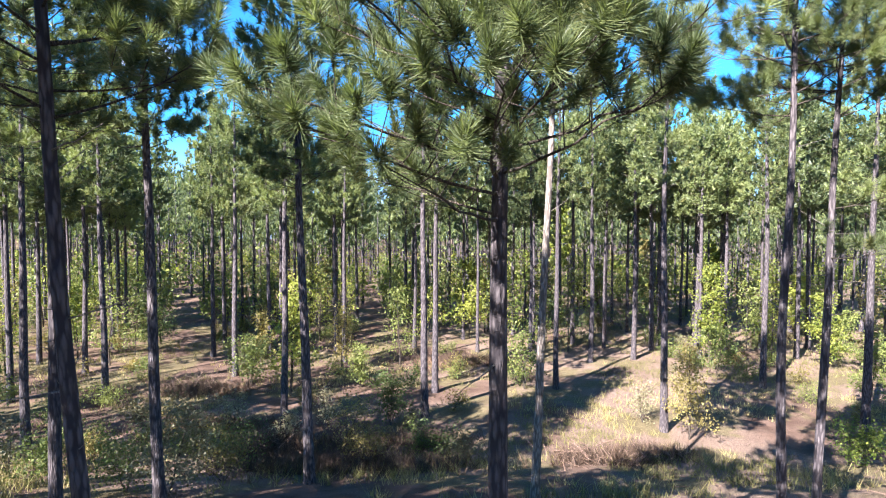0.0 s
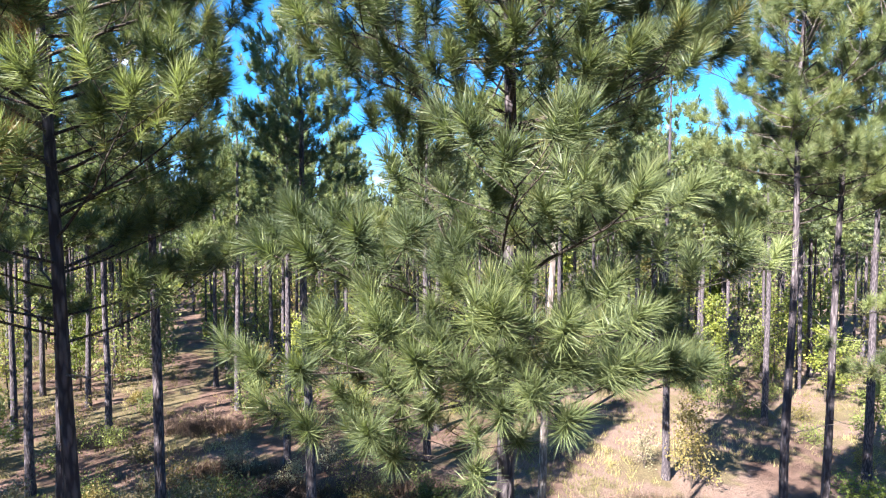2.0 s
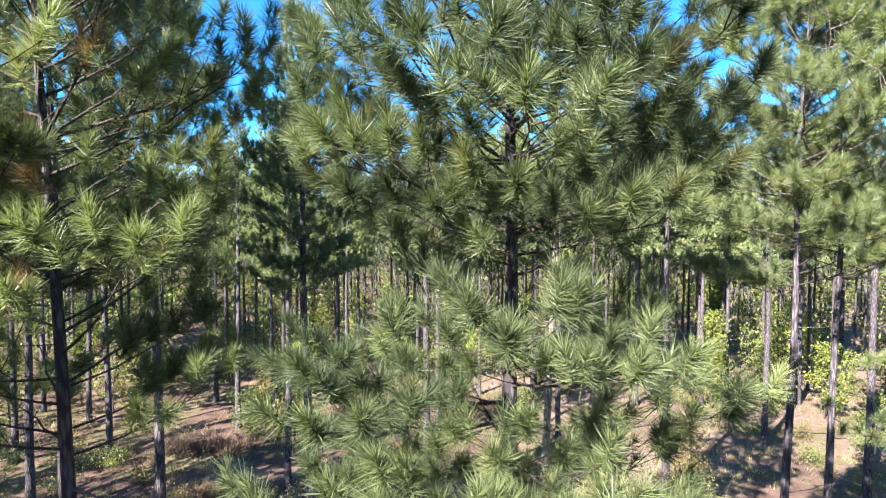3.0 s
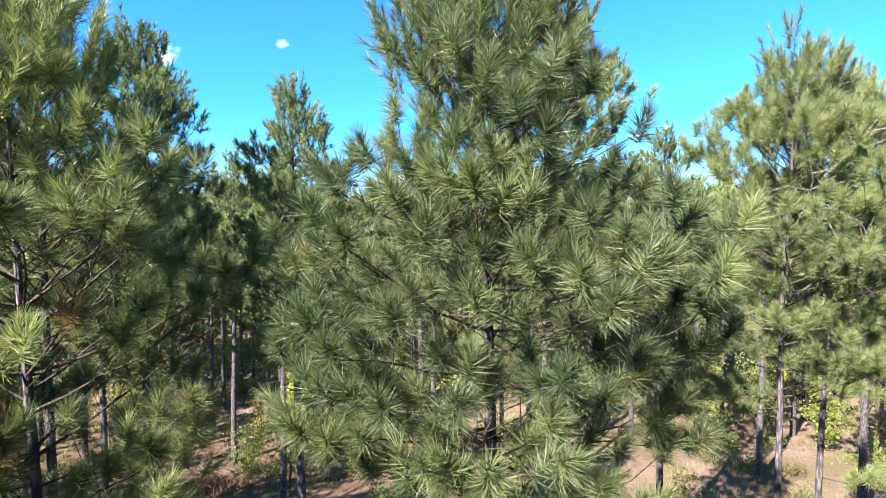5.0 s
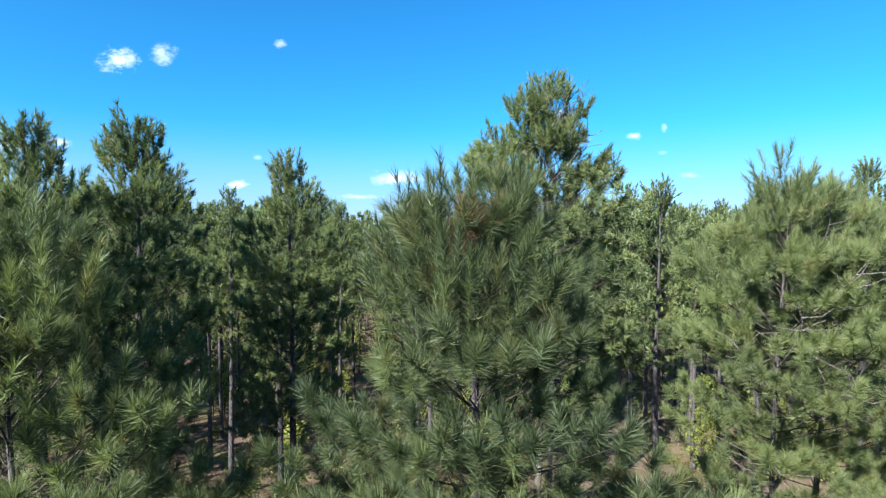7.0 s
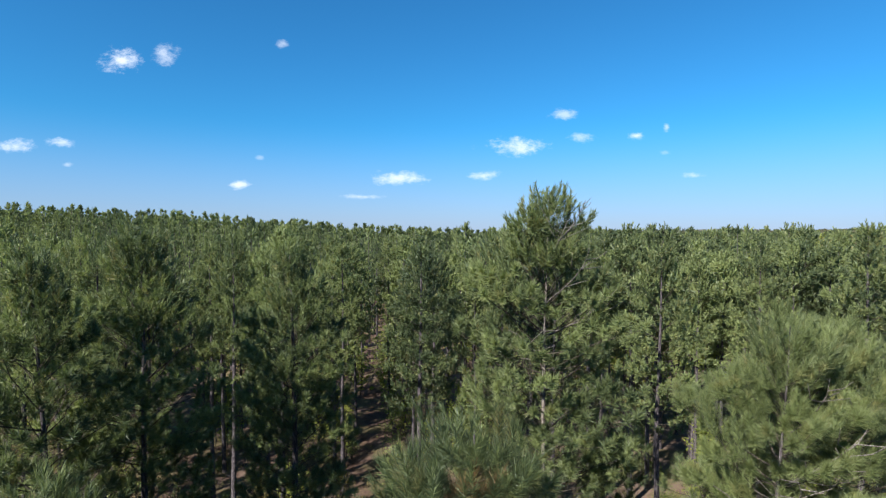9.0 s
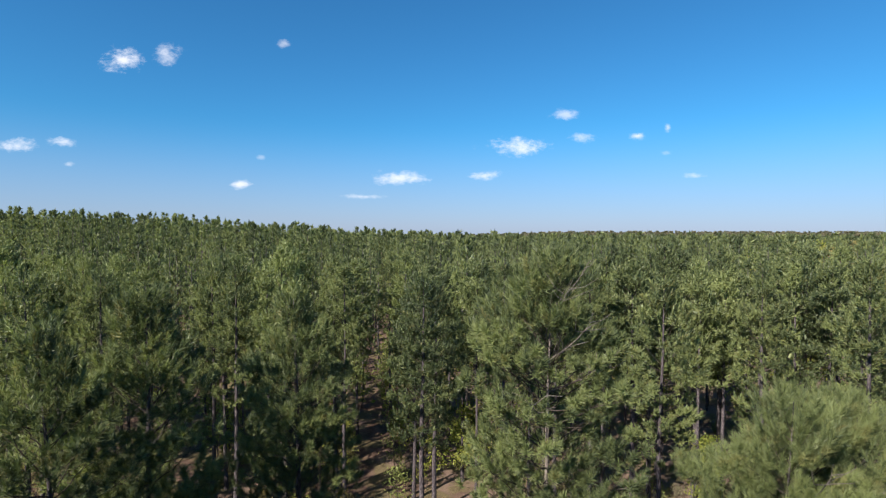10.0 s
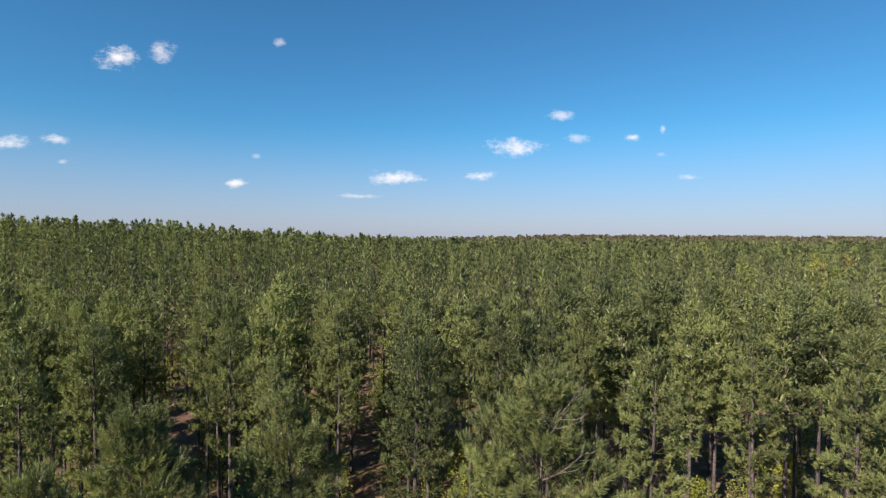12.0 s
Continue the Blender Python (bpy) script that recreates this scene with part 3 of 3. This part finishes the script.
def tuft_pine(seed, tiers, blades_each, width, length, reach=2.2, base=0.45, steps=(1.0, 0.55)):
    """A far pine: whorls of branches that end in upright tufts of needles, and a plain tapered stem."""
    r = np.random.default_rng(seed)
    at, out = [], []
    reach = reach * r.uniform(0.8, 1.15)
    for k in range(tiers):
        u = (k + 0.4) / tiers
        rim = reach * min(1.0, 0.60 + 1.5 * u) * (1 - u) ** 0.8 + 0.08
        arms = max(2, int(r.integers(4, 7) * (1.1 - 0.6 * u)))
        turn0 = r.uniform(0, 6.28)
        for a in range(arms):
            turn = turn0 + a * 6.283 / arms + r.normal(0, 0.3)
            far_out = rim * r.uniform(0.55, 1.25)
            for f in steps:
                bend = turn + r.normal(0, 0.25)
                rad = far_out * f
                at.append((math.cos(bend) * rad, math.sin(bend) * rad, HEIGHT * (base + (1 - base) * u) - 0.5 + rad * 0.25 + r.normal(0, 0.16)))
                out.append((math.cos(bend), math.sin(bend), 0.0))
    for k in range(3):
        at.append((0.0, 0.0, HEIGHT - length * (1.3 - 0.3 * k))), out.append((0.02, 0.0, 0.0))
    at, out = np.array(at), np.array(out)
    way = unit(out * 0.45 + np.array((0, 0, 0.9)) + r.normal(0, 0.2, at.shape))
    b, w = np.repeat(at, blades_each, 0), np.repeat(way, blades_each, 0)
    aside = unit(np.cross(w, r.normal(size=w.shape)))
    w = unit(w + aside * r.uniform(0.1, 0.75, (len(w), 1)))
    long = np.repeat(length * r.uniform(0.7, 1.25, len(at)), blades_each) * r.uniform(0.75, 1.1, len(b))
    leaves = blades(b + aside * length * 0.10, w, long, width * r.uniform(0.7, 1.3, len(b)), r, aside)
    return leaves, trunk_geo(HEIGHT, r.uniform(0.11, 0.15), seed, 4, 3)


def woods(name, label, spots, kinds, tall, spread, mat):
    """Many trees of one stretch of forest as one mesh of needles and one of trunks."""
    r = np.random.default_rng(len(spots))
    leaves, stems = [], []
    for x, y in spots:
        n, t = kinds[int(r.integers(0, len(kinds)))]
        m = Matrix.Translation((x, y, ground_z(x, y))) @ Matrix.Rotation(r.uniform(0, 6.28), 4, "Z") @ Matrix.Scale(min(r.normal(tall, spread), tall + 1.5 * spread) / HEIGHT, 4)
        leaves.append(moved(n, m)), stems.append(moved(t, m))
    ob = tagged(new(name), label, "forest", kind="stuff")
    part("crowns", tri_mesh("crowns", *join(leaves), mat), ob)
    if tall < 16.9:
        part("trunks", tri_mesh("trunks", *join(stems), BARK, True), ob)


far = [p for p in stand(rng, 51.0, 120.0, lambda y: y * 0.95 + 5, 4.3, 4.2, 0.8) if abs(p[0]) < 0.90 * p[1] + 4]
further = [p for p in stand(rng, 120.0, 215.0, lambda y: y * 0.95 + 5, 4.7, 4.7, 0.9) if abs(p[0]) < 0.89 * p[1] + 4]
distant = [p for p in stand(rng, 215.0, 380.0, lambda y: y * 1.05, 6.2, 6.6, 1.6) + stand(rng, 380.0, 640.0, lambda y: y * 1.05, 8.5, 10.0, 2.2) if abs(p[0]) < 0.93 * p[1]]
# unseen pines around the camera, added for the shadows they cast
behind = [p for p in stand(rng, -34.0, 23.0, lambda y: 34.0, 3.6, 3.4, 0.6)
          if abs(p[0]) > 0.90 * p[1] + 3.5 and min((p[0] - a) ** 2 + (p[1] - b) ** 2 for a, b in taken) > 5]
woods("pine_forest", "dense planted pine forest with dark green crowns", far, [tuft_pine(200 + k, 16, 7, 0.145, 0.58, 1.8, 0.40) for k in range(9)], 16.4, 1.5, NEEDLE)
woods("pine_forest", "planted pine forest further off", further, [tuft_pine(220 + k, 10, 6, 0.26, 0.85, 1.9, 0.45) for k in range(7)], 16.6, 1.2, NEEDLE)
ridge = [p for p in distant if p[0] > 20 and p[1] > 360]
distant = [p for p in distant if not (p[0] > 20 and p[1] > 360)]
woods("distant_forest", "distant pine forest reaching the horizon", distant, [tuft_pine(240 + k, 6, 6, 0.6, 1.5, 2.7, 0.60, (1.0,)) for k in range(6)], 17.0, 1.4, NEEDLE)
woods("distant_ridge", "distant grey-brown deciduous woods on a low ridge", ridge, [tuft_pine(260 + k, 5, 8, 1.0, 1.6, 4.4, 0.62, (1.0,)) for k in range(4)], 17.0, 1.5, LEAF_RIDGE)
# a gap towards the sun lets light reach the nearest pine
behind = [p for p in behind if not (abs((p[0] + 0.3) * 0.74 - (p[1] - 3.2) * 0.67) < 2.9 and p[0] ** 2 + p[1] ** 2 < 120)]
for i, (x, y) in enumerate(behind):
    if -16 < x < 2 and y > -14:
        mid_pine(x, y, ground_z(x, y) + rng.normal(16.2, 0.7), i, rng.uniform(0, 6.28))
behind = [(x, y) for x, y in behind if not (-16 < x < 2 and y > -14)]
woods("unseen_pine_woods", "planted pines out of view, added to shade the ground ahead", behind, [tuft_pine(280 + k, 17, 12, 0.07, 0.46, 2.1, 0.45) for k in range(4)], 16.5, 0.8, NEEDLE)

# ---------------------------------------------------------------- undergrowth


def leaf_cards(at, size, r):
    """Small pointed leaves, folded along the middle."""
    k = len(at)
    way = unit(r.normal(0, 1, (k, 3)) + np.array((0, 0, 0.25)))
    side = unit(np.cross(way, r.normal(size=(k, 3))))
    up = np.cross(side, way)
    s = (size * r.uniform(0.6, 1.2, k))[:, None]
    v = np.stack([at, at + way * s * 0.5 + side * s * 0.32 + up * s * 0.1, at + way * s, at + way * s * 0.5 - side * s * 0.32 + up * s * 0.1], 1).reshape(-1, 3)
    i = np.arange(k)[:, None] * 4
    return v, np.concatenate([i + np.array((0, 1, 2)), i + np.array((0, 2, 3))])


def shrub(name, label, x, y, height, wide, mat, seed, leaves=700, size=0.11, low=0.15, airy=0.5, stem_mat=None):
    """A leafy sapling or bush: stems with side twigs, and single leaves in loose clumps."""
    r = np.random.default_rng(seed)
    bush = tagged(new(name), label, "sapling" if height > 3 else "bush", "undergrowth")
    bush.location = (x, y, ground_z(x, y))
    stems = 1 + int(r.integers(0, 2)) if height > 3 else int(r.integers(2, 4))
    clump_at = []
    for k in range(stems):
        turn = r.uniform(0, 6.28)
        spread = wide * (0.12 if height > 3 else 0.36) * r.uniform(0.5, 1.2)
        tip = np.array((math.cos(turn) * spread, math.sin(turn) * spread, height * r.uniform(0.75, 0.97)))
        u = np.linspace(0, 1, 6)
        line = u[:, None] * tip + np.stack([r.normal(0, 0.03, 6) * height * u * (1 - u), r.normal(0, 0.03, 6) * height * u * (1 - u), 0 * u - 0.05], -1)
        part("stem", tri_mesh("stem", *tube(line, (0.010 + 0.006 * height) * (1 - 0.85 * u), 5), stem_mat or TWIG, True), bush)
        twigs = []
        for j in range(int(9 + height * 3)):
            at = low + (1 - low) * (j + r.random()) / (9 + height * 3)
            here = np.array([np.interp(at, u, line[:, c]) for c in range(3)])
            bearing = r.uniform(0, 6.28)
            reach = wide * 0.5 * r.uniform(0.45, 1.1) * (1.15 - 0.75 * at) * (0.75 if height < 3 else 1.0)
            end = here + np.array((math.cos(bearing) * reach, math.sin(bearing) * reach, reach * r.uniform(0.15, 0.8)))
            twigs.append(tube([here, end], [0.008, 0.003], 3))
            clump_at += [here + (end - here) * f for f in (0.45, 0.75, 1.0)]
        tagged(part("twig_spray", tri_mesh("twig_spray", *join(twigs), stem_mat or TWIG), bush), kind="stuff")
    clump_at = np.array(clump_at)
    pick = clump_at[r.integers(0, len(clump_at), leaves)]
    at = pick + r.normal(0, 0.10 + 0.05 * wide * airy, (leaves, 3))
    at[:, 2] = np.maximum(at[:, 2], 0.03)
    part("leaves", tri_mesh("leaves", *leaf_cards(at, size, r), mat), bush)
    return bush


YELLOW, GREENISH = "yellow-green leafy sapling under the pines", "dull green leafy sapling under the pines"
SHRUBS = [
    ("sapling", YELLOW, 16.8, 33.0, 7.2, 2.6, LEAF_YELLOW, 1300, 0.17), ("sapling", "slim sapling with orange-yellow autumn leaves", 9.6, 20.3, 4.2, 2.1, LEAF_RUST, 1100, 0.10),
    ("bush", "bush with pale mottled leaves on bare stems", -6.9, 13.0, 2.6, 2.8, LEAF_PALE, 1300, 0.085), ("bush", "low bush with dull green leaves", -8.3, 13.6, 1.5, 2.2, LEAF_GREEN, 800, 0.08),
    ("sapling", YELLOW, -7.6, 26.0, 6.6, 2.5, LEAF_YELLOW, 1200, 0.15), ("sapling", YELLOW, 2.0, 40.0, 6.2, 4.4, LEAF_YELLOW, 1500, 0.2),
    ("sapling", YELLOW, -23.0, 33.0, 5.0, 2.6, LEAF_YELLOW, 900, 0.16), ("sapling", YELLOW, -36.0, 64.0, 7.5, 5.0, LEAF_YELLOW, 1000, 0.28),
    ("bush", "rounded bush with dull green leaves", -10.2, 27.5, 3.0, 2.8, LEAF_GREEN, 1200, 0.12), ("bush", "light green bush in dry grass", -2.2, 22.0, 2.4, 2.0, LEAF_GREEN, 1100, 0.10),
    ("bush", "light green bush beside the lane", -4.3, 27.5, 2.6, 1.8, LEAF_GREEN, 800, 0.11), ("sapling", "sapling with rusty leaves beside the lane", -6.0, 31.0, 4.2, 1.8, LEAF_RUST, 500, 0.13),
    ("sapling", YELLOW, 27.0, 40.0, 6.0, 3.0, LEAF_YELLOW, 900, 0.2), ("sapling", YELLOW, 22.5, 31.0, 5.2, 2.4, LEAF_YELLOW, 900, 0.16),
    ("bush", "low bright green bush on the bank", 14.0, 17.6, 1.6, 2.2, LEAF_YELLOW, 900, 0.09), ("bush", "low green bush on the bank", -11.3, 14.2, 1.5, 2.0, LEAF_GREEN, 900, 0.08),
    ("bush", "low brown bush with withered leaves", -2.6, 17.5, 1.5, 2.6, LEAF_RUST, 700, 0.08), ("bush", "low brown bush with withered leaves", -0.4, 18.6, 1.2, 2.4, LEAF_GREEN, 700, 0.08),
    ("sapling", GREENISH, 20.0, 24.5, 3.6, 2.6, LEAF_GREEN, 900, 0.12), ("sapling", GREENISH, 15.2, 29.0, 3.2, 2.4, LEAF_GREEN, 900, 0.12),
    ("sapling", GREENISH, -19.5, 22.5, 3.4, 2.6, LEAF_GREEN, 900, 0.12), ("bush", "bush with pale mottled leaves on bare stems", 8.4, 22.0, 1.7, 1.4, LEAF_PALE, 400, 0.09),
]
for k, (name, label, x, y, h, wide, mat, leaves, size) in enumerate(SHRUBS):
    shrub(name, label, x, y, h, wide, mat, 500 + k, int(leaves * 2.0), size * 1.05)
for k in range(230):
    y = 27 + 50 * rng.random() ** 0.8
    x = rng.uniform(-0.95, 0.95) * y
    if open_ground(x, y) or min((x - s[2]) ** 2 + (y - s[3]) ** 2 for s in SHRUBS) < 6:
        continue
    pick = rng.random()
    mat, label = (LEAF_YELLOW, YELLOW) if pick < 0.38 else (LEAF_RUST, "sapling with rusty autumn leaves under the pines") if pick < 0.48 else (LEAF_GREEN, GREENISH)
    shrub("sapling", label, x, y, rng.uniform(3.2, 7.6), rng.uniform(2.0, 3.6), mat, 700 + k, 720 if y < 42 else 400, 0.155 if y < 42 else 0.23)


for k in range(190):
    y = 15 + 35 * rng.random()
    x = rng.uniform(-0.9, 0.9) * y
    if open_ground(x, y) or (1 < x < 16 and y < 27) or min((x - a) ** 2 + (y - b) ** 2 for a, b in taken) < 1.0:
        continue
    pick = rng.random()
    mat, label = (LEAF_RUST, "low bush with withered brown leaves") if pick < 0.3 else (LEAF_PALE, "low bush with pale mottled leaves") if pick < 0.45 else (LEAF_GREEN, "low bush with dull green leaves")
    shrub("bush", label, x, y, rng.uniform(0.6, 2.0), rng.uniform(1.0, 2.4), mat, 1000 + k, 620, 0.095)


HARDWOOD = "yellowing broad-leaved tree standing among the pines"
for k, (x, y, h, wide, mat) in enumerate([(29.0, 57.0, 8.0, 3.5, LEAF_YELLOW), (12.3, 56.0, 15.6, 3.6, LEAF_YELLOW), (67.0, 90.0, 17.6, 6.5, LEAF_YELLOW), (71.0, 98.0, 17.4, 6.0, LEAF_RUST),
                                          (60.0, 104.0, 17.0, 6.0, LEAF_YELLOW), (24.0, 63.0, 15.6, 3.5, LEAF_RUST), (86.0, 120.0, 18.5, 8.0, LEAF_YELLOW), (48.0, 110.0, 16.5, 5.0, LEAF_GREEN),
                                          (92.0, 118.0, 18.0, 7.0, LEAF_RUST), (78.0, 108.0, 17.6, 6.0, LEAF_YELLOW)]):
    tagged(shrub("broadleaf_tree", HARDWOOD, x, y, h, wide, mat, 1300 + k, 1300, 0.45, low=0.35), category="tree")


def grass_tufts():
    """Dry grass and weeds, thick in patches."""
    r = np.random.default_rng(88)
    at = []
    while len(at) < 5200:
        y = 8 + 38 * r.random() ** 1.2
        x = r.uniform(-0.9, 0.9) * (y + 2)
        if noise.noise((x * 0.22, y * 0.22, 1.7)) + 0.35 * noise.noise((x, y, 4.0)) > r.uniform(-0.25, 0.35):
            at.append((x, y, ground_z(x, y) - 0.02))
    at = np.repeat(np.array(at), 9, 0)
    at[:, :2] += r.normal(0, 0.09, (len(at), 2))
    way = unit(np.stack([r.normal(0, 0.42, len(at)), r.normal(0, 0.42, len(at)), np.ones(len(at))], -1))
    geo = blades(at, way, r.uniform(0.12, 0.5, len(at)), 0.022, r)
    tagged(new("dry_grass", tri_mesh("dry_grass", *geo, GRASS)), "dry yellow grass and weeds on the forest floor", "grass", kind="stuff")


grass_tufts()


def dead_brush():
    """Withered brown ferns and stalks in dark patches."""
    r = np.random.default_rng(93)
    at = []
    for cx, cy, wide, deep, n in ((-3.0, 17.0, 3.6, 1.2, 520), (-6.0, 19.5, 2.2, 1.2, 260), (-12.5, 26.5, 2.2, 0.9, 260), (5.6, 17.8, 1.6, 0.8, 200), (1.0, 33.0, 3.0, 1.2, 260), (-1.5, 20.0, 2.6, 0.8, 200), (7.6, 18.6, 1.2, 0.6, 90), (-9.5, 21.5, 2.6, 1.0, 200)):
        p = np.stack([cx + r.normal(0, wide * 0.5, n), cy + r.normal(0, deep * 0.5, n)], -1)
        at += [(x, y, ground_z(x, y) - 0.02) for x, y in p]
    at = np.repeat(np.array(at), 12, 0)
    at[:, :2] += r.normal(0, 0.10, (len(at), 2))
    way = unit(np.stack([r.normal(0, 0.6, len(at)), r.normal(0, 0.6, len(at)), np.ones(len(at))], -1))
    geo = blades(at, way, r.uniform(0.15, 0.75, len(at)), 0.03, r)
    tagged(new("dead_brush", tri_mesh("dead_brush", *geo, BRUSH)), "withered brown brush and fern stalks on the ground", "brush", kind="stuff")


dead_brush()


def far_undergrowth(seed, count, low, high, mat, label):
    """Leafy saplings deep in the stand, too far off to tell apart."""
    r = np.random.default_rng(seed)
    at = []
    for k in range(count):
        y = 48 + 72 * r.random()
        x = r.uniform(-0.92, 0.92) * y
        if open_ground(x, y):
            continue
        h = r.uniform(low, high)
        at.append(r.normal(0, 1, (30, 3)) * np.array((0.75, 0.75, 0.27 * h)) + np.array((x, y, ground_z(x, y) + h * 0.5)))
    ob = new("undergrowth", tri_mesh("undergrowth", *leaf_cards(np.concatenate(at), 0.5, r), mat))
    tagged(ob, label, "undergrowth", kind="stuff")


far_undergrowth(61, 260, 2.0, 6.5, LEAF_YELLOW, "yellow-green undergrowth deep in the pine stand")
far_undergrowth(62, 620, 2.0, 8.0, LEAF_GREEN, "dull green undergrowth deep in the pine stand")


def litter():
    """Fallen twigs and bits of bark all over the floor."""
    r = np.random.default_rng(91)
    sticks = []
    for k in range(700):
        y = 9 + 34 * r.random() ** 1.2
        x = r.uniform(-0.88, 0.88) * (y + 2)
        a, l = r.uniform(0, 6.28), r.uniform(0.15, 1.1)
        z = ground_z(x, y) + 0.02
        sticks.append(tube([(x, y, z), (x + math.cos(a) * l * 0.5, y + math.sin(a) * l * 0.5, z + 0.05 * l), (x + math.cos(a + 0.2) * l, y + math.sin(a + 0.2) * l, z + 0.03)], [0.012, 0.010, 0.005], 3))
    tagged(new("fallen_twigs", tri_mesh("fallen_twigs", *join(sticks), SLASH)), "fallen brown twigs scattered on pine straw", "twigs", kind="stuff")


litter()


def brush_pile(x, y, wide, deep, tall, count, seed, label):
    """Tangled dead branches left after thinning."""
    r = np.random.default_rng(seed)
    pile = tagged(new("brush_pile"), label, "brush pile")
    pile.location = (x, y, ground_z(x, y))
    for k in range(count):
        px, py = r.normal(0, wide * 0.33), r.normal(0, deep * 0.33)
        a, rise, l = r.uniform(0, 6.28), r.normal(0.25, 0.5), r.uniform(0.5, 1.5)
        z = max(0.02, tall * r.random() * (1 - abs(px) / wide)) + ground_z(x + px, y + py) - ground_z(x, y)
        d = np.array((math.cos(a) * math.cos(rise), math.sin(a) * math.cos(rise), abs(math.sin(rise)) * 0.8)) * l
        p = np.array((px, py, z))
        line = [p - d * 0.4, p + r.normal(0, 0.05, 3), p + d * 0.4 + np.array((0, 0, r.normal(0, 0.08))), p + d * 0.6]
        part("stick", tri_mesh("stick", *tube(line, np.array((0.022, 0.018, 0.012, 0.005)) * r.uniform(0.6, 1.3), 5), SLASH, True), pile)


brush_pile(5.4, 17.6, 3.2, 1.6, 0.7, 70, 1, "tangled pile of dead reddish branches on the ground")
brush_pile(-12.4, 26.8, 3.4, 1.6, 0.7, 60, 2, "dark heap of dead branches beside the clearing")
brush_pile(-6.9, 19.5, 3.0, 1.5, 0.5, 45, 3, "low heap of dead branches on bare soil")
brush_pile(7.4, 18.4, 2.0, 1.2, 0.35, 30, 4, "scattered dead branches on sandy soil")
